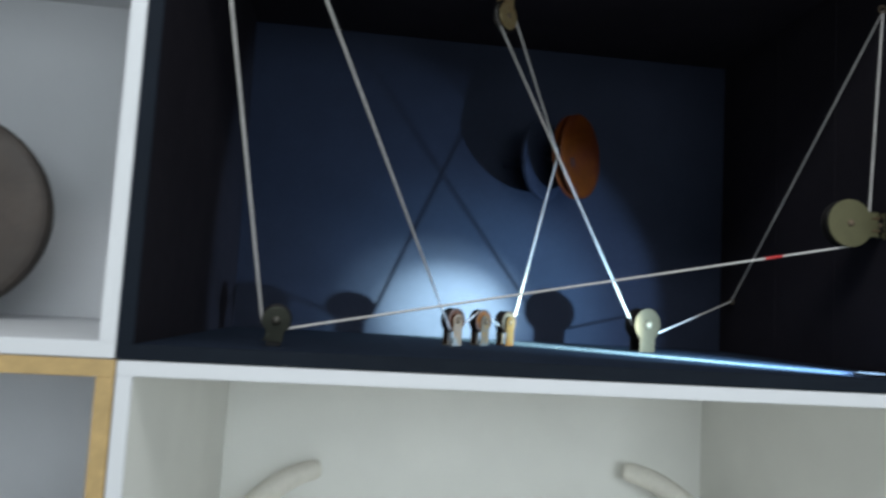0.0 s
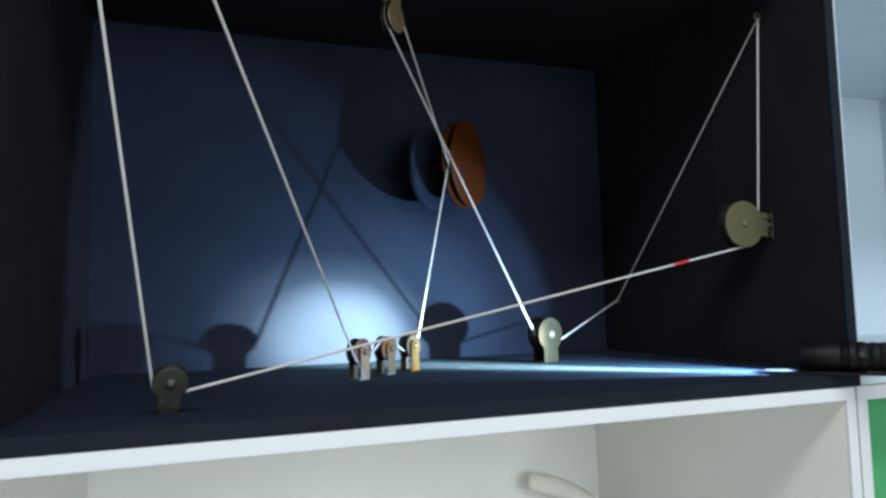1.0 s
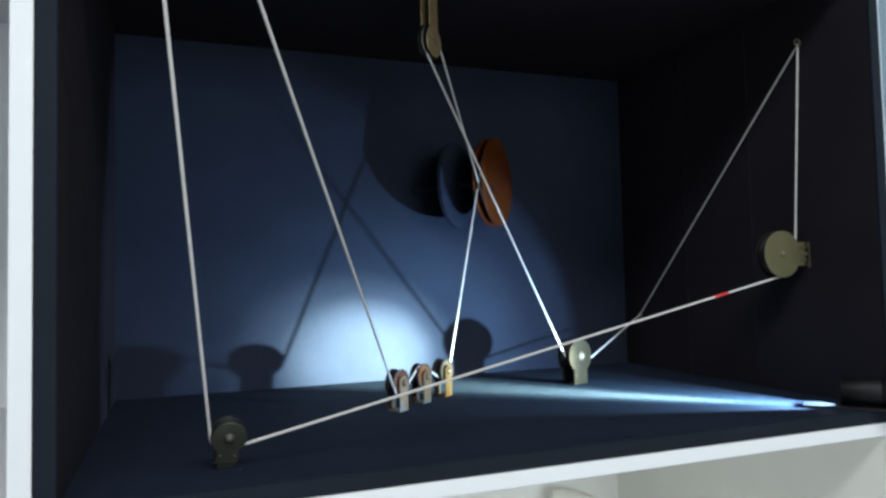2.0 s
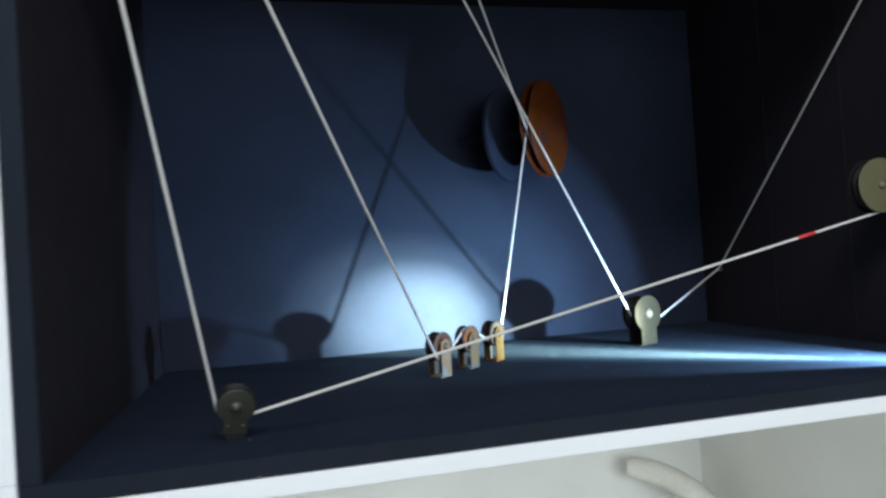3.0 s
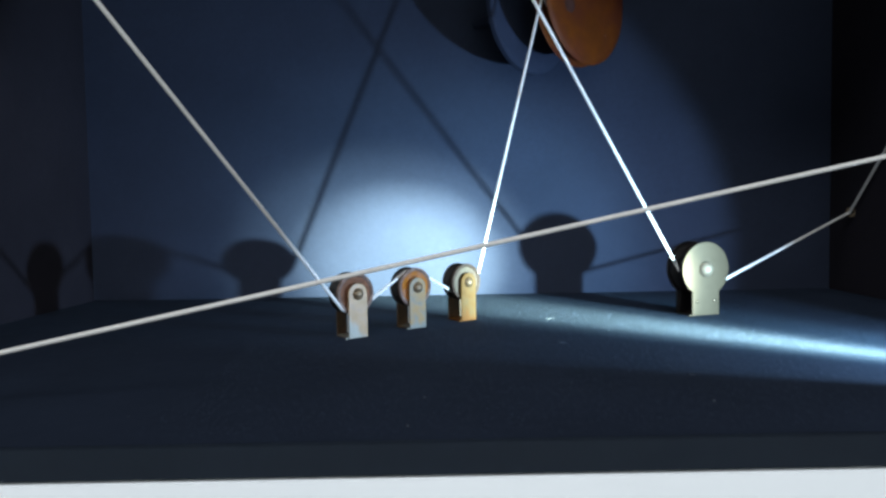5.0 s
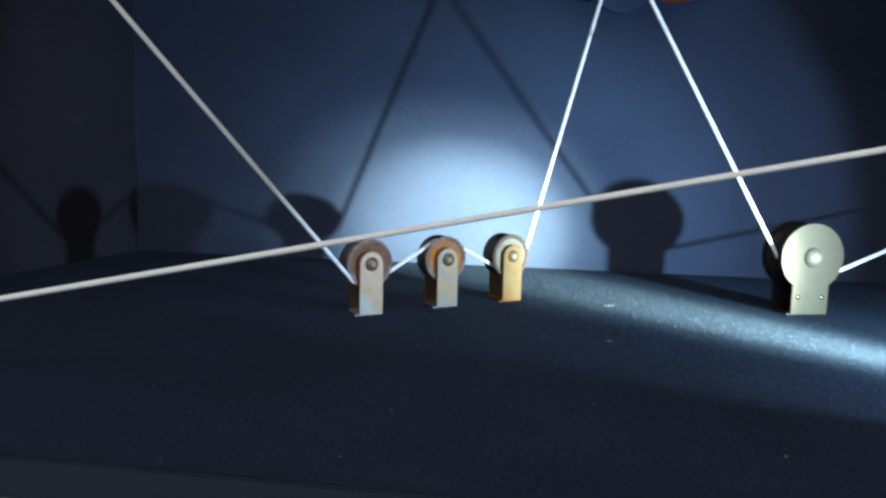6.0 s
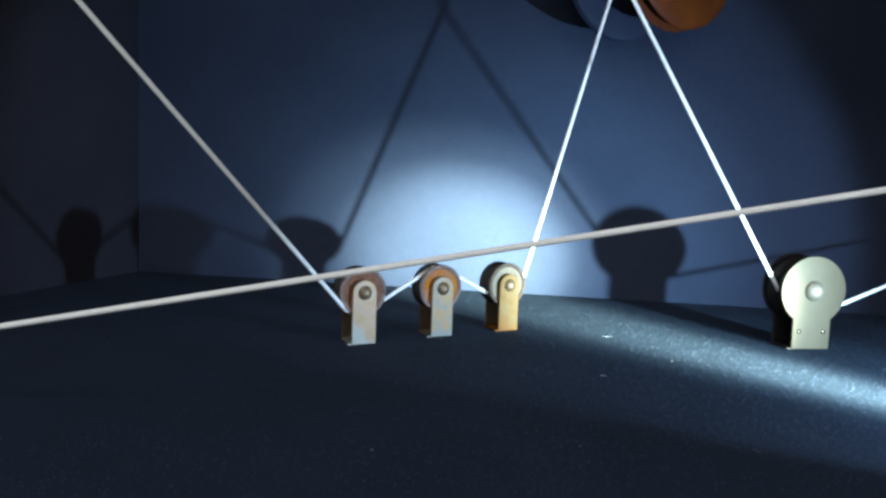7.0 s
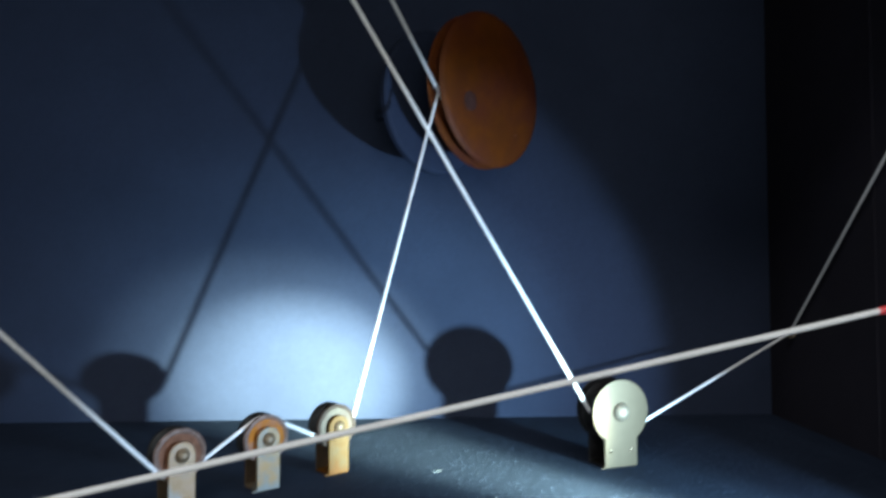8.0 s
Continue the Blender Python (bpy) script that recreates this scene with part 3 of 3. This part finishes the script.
# ---- the torch and its plate ----
def torch():
    ahead = (TORCH_AIM - TORCH_AT)
    ahead.z = 0
    ahead.normalize()
    turn = math.degrees(math.atan2(-ahead.x, ahead.y))
    ob = empty("torch", Matrix.Translation(TORCH_AT) @ pose(0, 0, 0, 0, 0, turn), "black metal torch shining along the dark floor", "torch")
    R = 0.0146
    head = lathe(bmesh.new(), [(R - 0.0012, -0.006), (R - 0.0010, 0.0015), (R - 0.0004, 0.002), (R, 0.001), (R, -0.036), (R - 0.0005, -0.0366), (R - 0.0005, -0.0385), (R, -0.0391), (R, -0.0445), (0.0, -0.0445)], sides=40)
    bezel = part("head", head, ANODISED, ob, smooth=True)
    part("reflector", lathe(bmesh.new(), [(R - 0.0013, -0.001), (0.0120, -0.018), (0.0070, -0.030), (0, -0.032)], sides=40), RIVET, bezel, "bright reflector cup", smooth=True)
    collar = part("collar", lathe(bmesh.new(), [(0, -0.0446), (0.0146, -0.0446), (0.0163, -0.0465), (0.0163, -0.0520), (0.0158, -0.0526), (0.0163, -0.0532), (0.0163, -0.0610), (0.0150, -0.0630), (0, -0.0630)], sides=40), ANODISED, ob, "wider collar with the switch", smooth=True)
    button = lathe(bmesh.new(), [(0.0030, 0), (0.0029, 0.0008), (0.0021, 0.0014), (0, 0.0017)], pose(-0.0160, -0.0575, 0.0034, 0, 0, 90) @ pose(0, 0, 0, -12, 0, 0), 16)
    part("switch_button", button, LOW_RIVET, collar, "small shiny switch button", smooth=True)
    body = [(0.0, -0.0632), (0.0150, -0.0632)]
    for k in range(12):
        y = -0.0665 - k * 0.0085
        body += [(0.0150, y), (0.0158, y - 0.001), (0.0158, y - 0.0055), (0.0150, y - 0.0065)]
    body += [(0.0150, -0.171), (0, -0.171)]
    part("grip", lathe(bmesh.new(), body, sides=36), RUBBER, ob, "ribbed black grip", smooth=True)
    part("tail_cap", lathe(bmesh.new(), [(0, -0.1712), (0.0155, -0.1712), (0.0160, -0.173), (0.0160, -0.186), (0.0140, -0.190), (0, -0.1905)], sides=36), ANODISED, ob, smooth=True)
    # the plate that it lies on
    m = Matrix.Translation((TORCH_AT.x, TORCH_AT.y, 0)) @ pose(0, 0, 0, 0, 0, turn)
    slab = tagged(mesh_object("base_plate", board(bmesh.new(), (-0.016, -0.20, 0.0004), (0.016, 0.040, 0.0030), 0.0006), PLATE_METAL), "flat dark steel plate under the torch", "plate")
    slab.matrix_world = m


torch()


# ---- dust and grit on the dark floor ----
def dust():
    """Loose flecks and short fibres of pale dust, lying flat on the floor board."""
    rng = random.Random(11)
    bm = bmesh.new()
    for k in range(80):
        x, y = rng.uniform(0.03, 0.83), rng.uniform(0.01, 0.49)
        size = 0.00025 + 0.0006 * rng.random() ** 3
        long = size * (rng.uniform(1.0, 1.8) if k % 7 else rng.uniform(5.0, 9.0))
        wide = size if k % 7 else size * 0.45
        turn = rng.uniform(0, math.pi)
        c, q = math.cos(turn), math.sin(turn)
        for v in bmesh.ops.create_cube(bm, size=1)["verts"]:
            a, b, h = v.co.x * long * rng.uniform(0.7, 1.2), v.co.y * wide * rng.uniform(0.6, 1.3), (v.co.z + 0.5) * size * 0.5
            v.co = (x + a * c - b * q, y + a * q + b * c, h)
    # one longer fibre where the torch light runs
    board(bm, (0.5018, 0.3252, 0.0), (0.5092, 0.3254, 0.00014), 0)
    tagged(mesh_object("dust", bm, DUST), "pale flecks and fibres of dust on the dark floor", "dust", kind="stuff")


def grit():
    """Tiny low pyramids of grit in the rough paint of the floor."""
    rng = random.Random(5)
    verts, faces = [], []
    for k in range(90000):
        x, y = 0.83 - 0.56 * rng.random() ** 1.25, rng.uniform(0.006, 0.512)
        size = 0.00009 + 0.00020 * rng.random() ** 3
        turn, n = rng.uniform(0, math.pi), len(verts)
        for j in range(4):
            q = turn + j * math.pi / 2
            verts.append((x + size * math.cos(q) * 1.3, y + size * math.sin(q), 0.0))
        verts.append((x + rng.uniform(-0.3, 0.3) * size, y + rng.uniform(-0.3, 0.3) * size, size * 1.1))
        faces += [(n + j, n + (j + 1) % 4, n + 4) for j in range(4)]
    me = bpy.data.meshes.new("grit")
    me.from_pydata(verts, [], faces)
    me.materials.append(GRIT)
    tagged(new("grit", me), "fine grit in the dark floor paint", "grit", kind="stuff")


dust()
grit()


# ---- things in the neighbouring boxes ----
def brown_disc():
    """A thick turned disc standing on its edge, with a darker band round the edge."""
    ob = empty("wooden_disc", pose(-0.340, 0.31, 0.1388, 0, 0, 10), "thick dark brown wooden disc standing on the white shelf", "disc")
    part("board", lathe(bmesh.new(), [(0, -0.018), (0.10, -0.018), (0.126, -0.0176), (0.1290, -0.0165), (0.1290, 0.0165), (0.126, 0.0176), (0, 0.018)], sides=72), WOOD_DARK, ob, smooth=True)
    part("edge_band", lathe(bmesh.new(), [(0.1292, -0.0172), (0.1345, -0.0155), (0.1372, -0.0110), (0.1380, 0), (0.1372, 0.0110), (0.1345, 0.0155), (0.1292, 0.0172)], sides=72), WOOD_EDGE, ob, "worn darker edge", smooth=True)


brown_disc()


def horn(tip, way, name_label):
    """A pale curved horn that rises from the shelf and bends inwards to a blunt tip."""
    pts, radii = [], []
    x, y, z = tip
    for k in range(25):
        f = k / 24
        pts.append(Vector((x + way * (0.175 * math.sin(f * 1.45)), y - 0.13 * f, z - 0.255 * (1 - math.cos(f * 1.5)) / (1 - math.cos(1.5)))))
        radii.append(0.0155 + 0.010 * f)
    radii[0] = 0.006
    pts.insert(1, pts[0].lerp(pts[1], 0.25))
    radii.insert(1, 0.0130)
    ob = mesh_object("horn", tube(bmesh.new(), pts, radii, 16), HORN, smooth=True)
    tagged(ob, name_label, "horn", "pale horns on the shelf")


horn((0.674, 0.485, -0.207), 1, "pale curved horn on the cream shelf bending to its tip")
horn((0.173, 0.485, -0.217), -1, "pale curved horn on the cream shelf bending to its tip")

# the plain shelf board above, which carries the cord's front eye
tagged(mesh_object("trim", board(bmesh.new(), (-0.56, 0.0, TOP + 0.001), (1.6, 0.50, 0.999)), WHITE), "plain white panel above the boxes", "panel", kind="structure")
tagged(mesh_object("bracket_arm", board(bmesh.new(), (0.042, -0.20, EYE_LOW.z + 0.014), (0.078, 0.0, EYE_LOW.z + 0.030)), WHITE), "plain white bracket arm above the dark box", "bracket")
screw_eye(EYE_LOW + Vector((0, 0, 0.003)), (0, 0, 1), "small steel screw eye under the bracket arm")
screw_eye(EYE_ROW + Vector((0, 0, 0.003)), (0, 0, 1), "small steel screw eye under the bracket arm")
tagged(mesh_object("plinth", board(bmesh.new(), (-0.56, 0.0, -0.999), (1.6, 0.5, -0.501)), WHITE), "plain white base under the boxes", "base", kind="structure")


def wooden_peg(at, tip):
    """A dark tapered peg that stands on the shelf and leans to its blunt tip."""
    at, tip = Vector(at), Vector(tip)
    pts = [at.lerp(tip, k / 8) + Vector((0.006 * math.sin(k / 8 * math.pi), 0, 0)) for k in range(9)]
    ob = mesh_object("wooden_peg", tube(bmesh.new(), pts, [0.020 - 0.0016 * k for k in range(8)] + [0.004], 14), WOOD_DARK, smooth=True)
    tagged(ob, "dark brown tapered wooden peg on the oak-edged shelf", "peg")


wooden_peg((-0.098, 0.2, -0.4845), (-0.132, 0.2, -0.196))
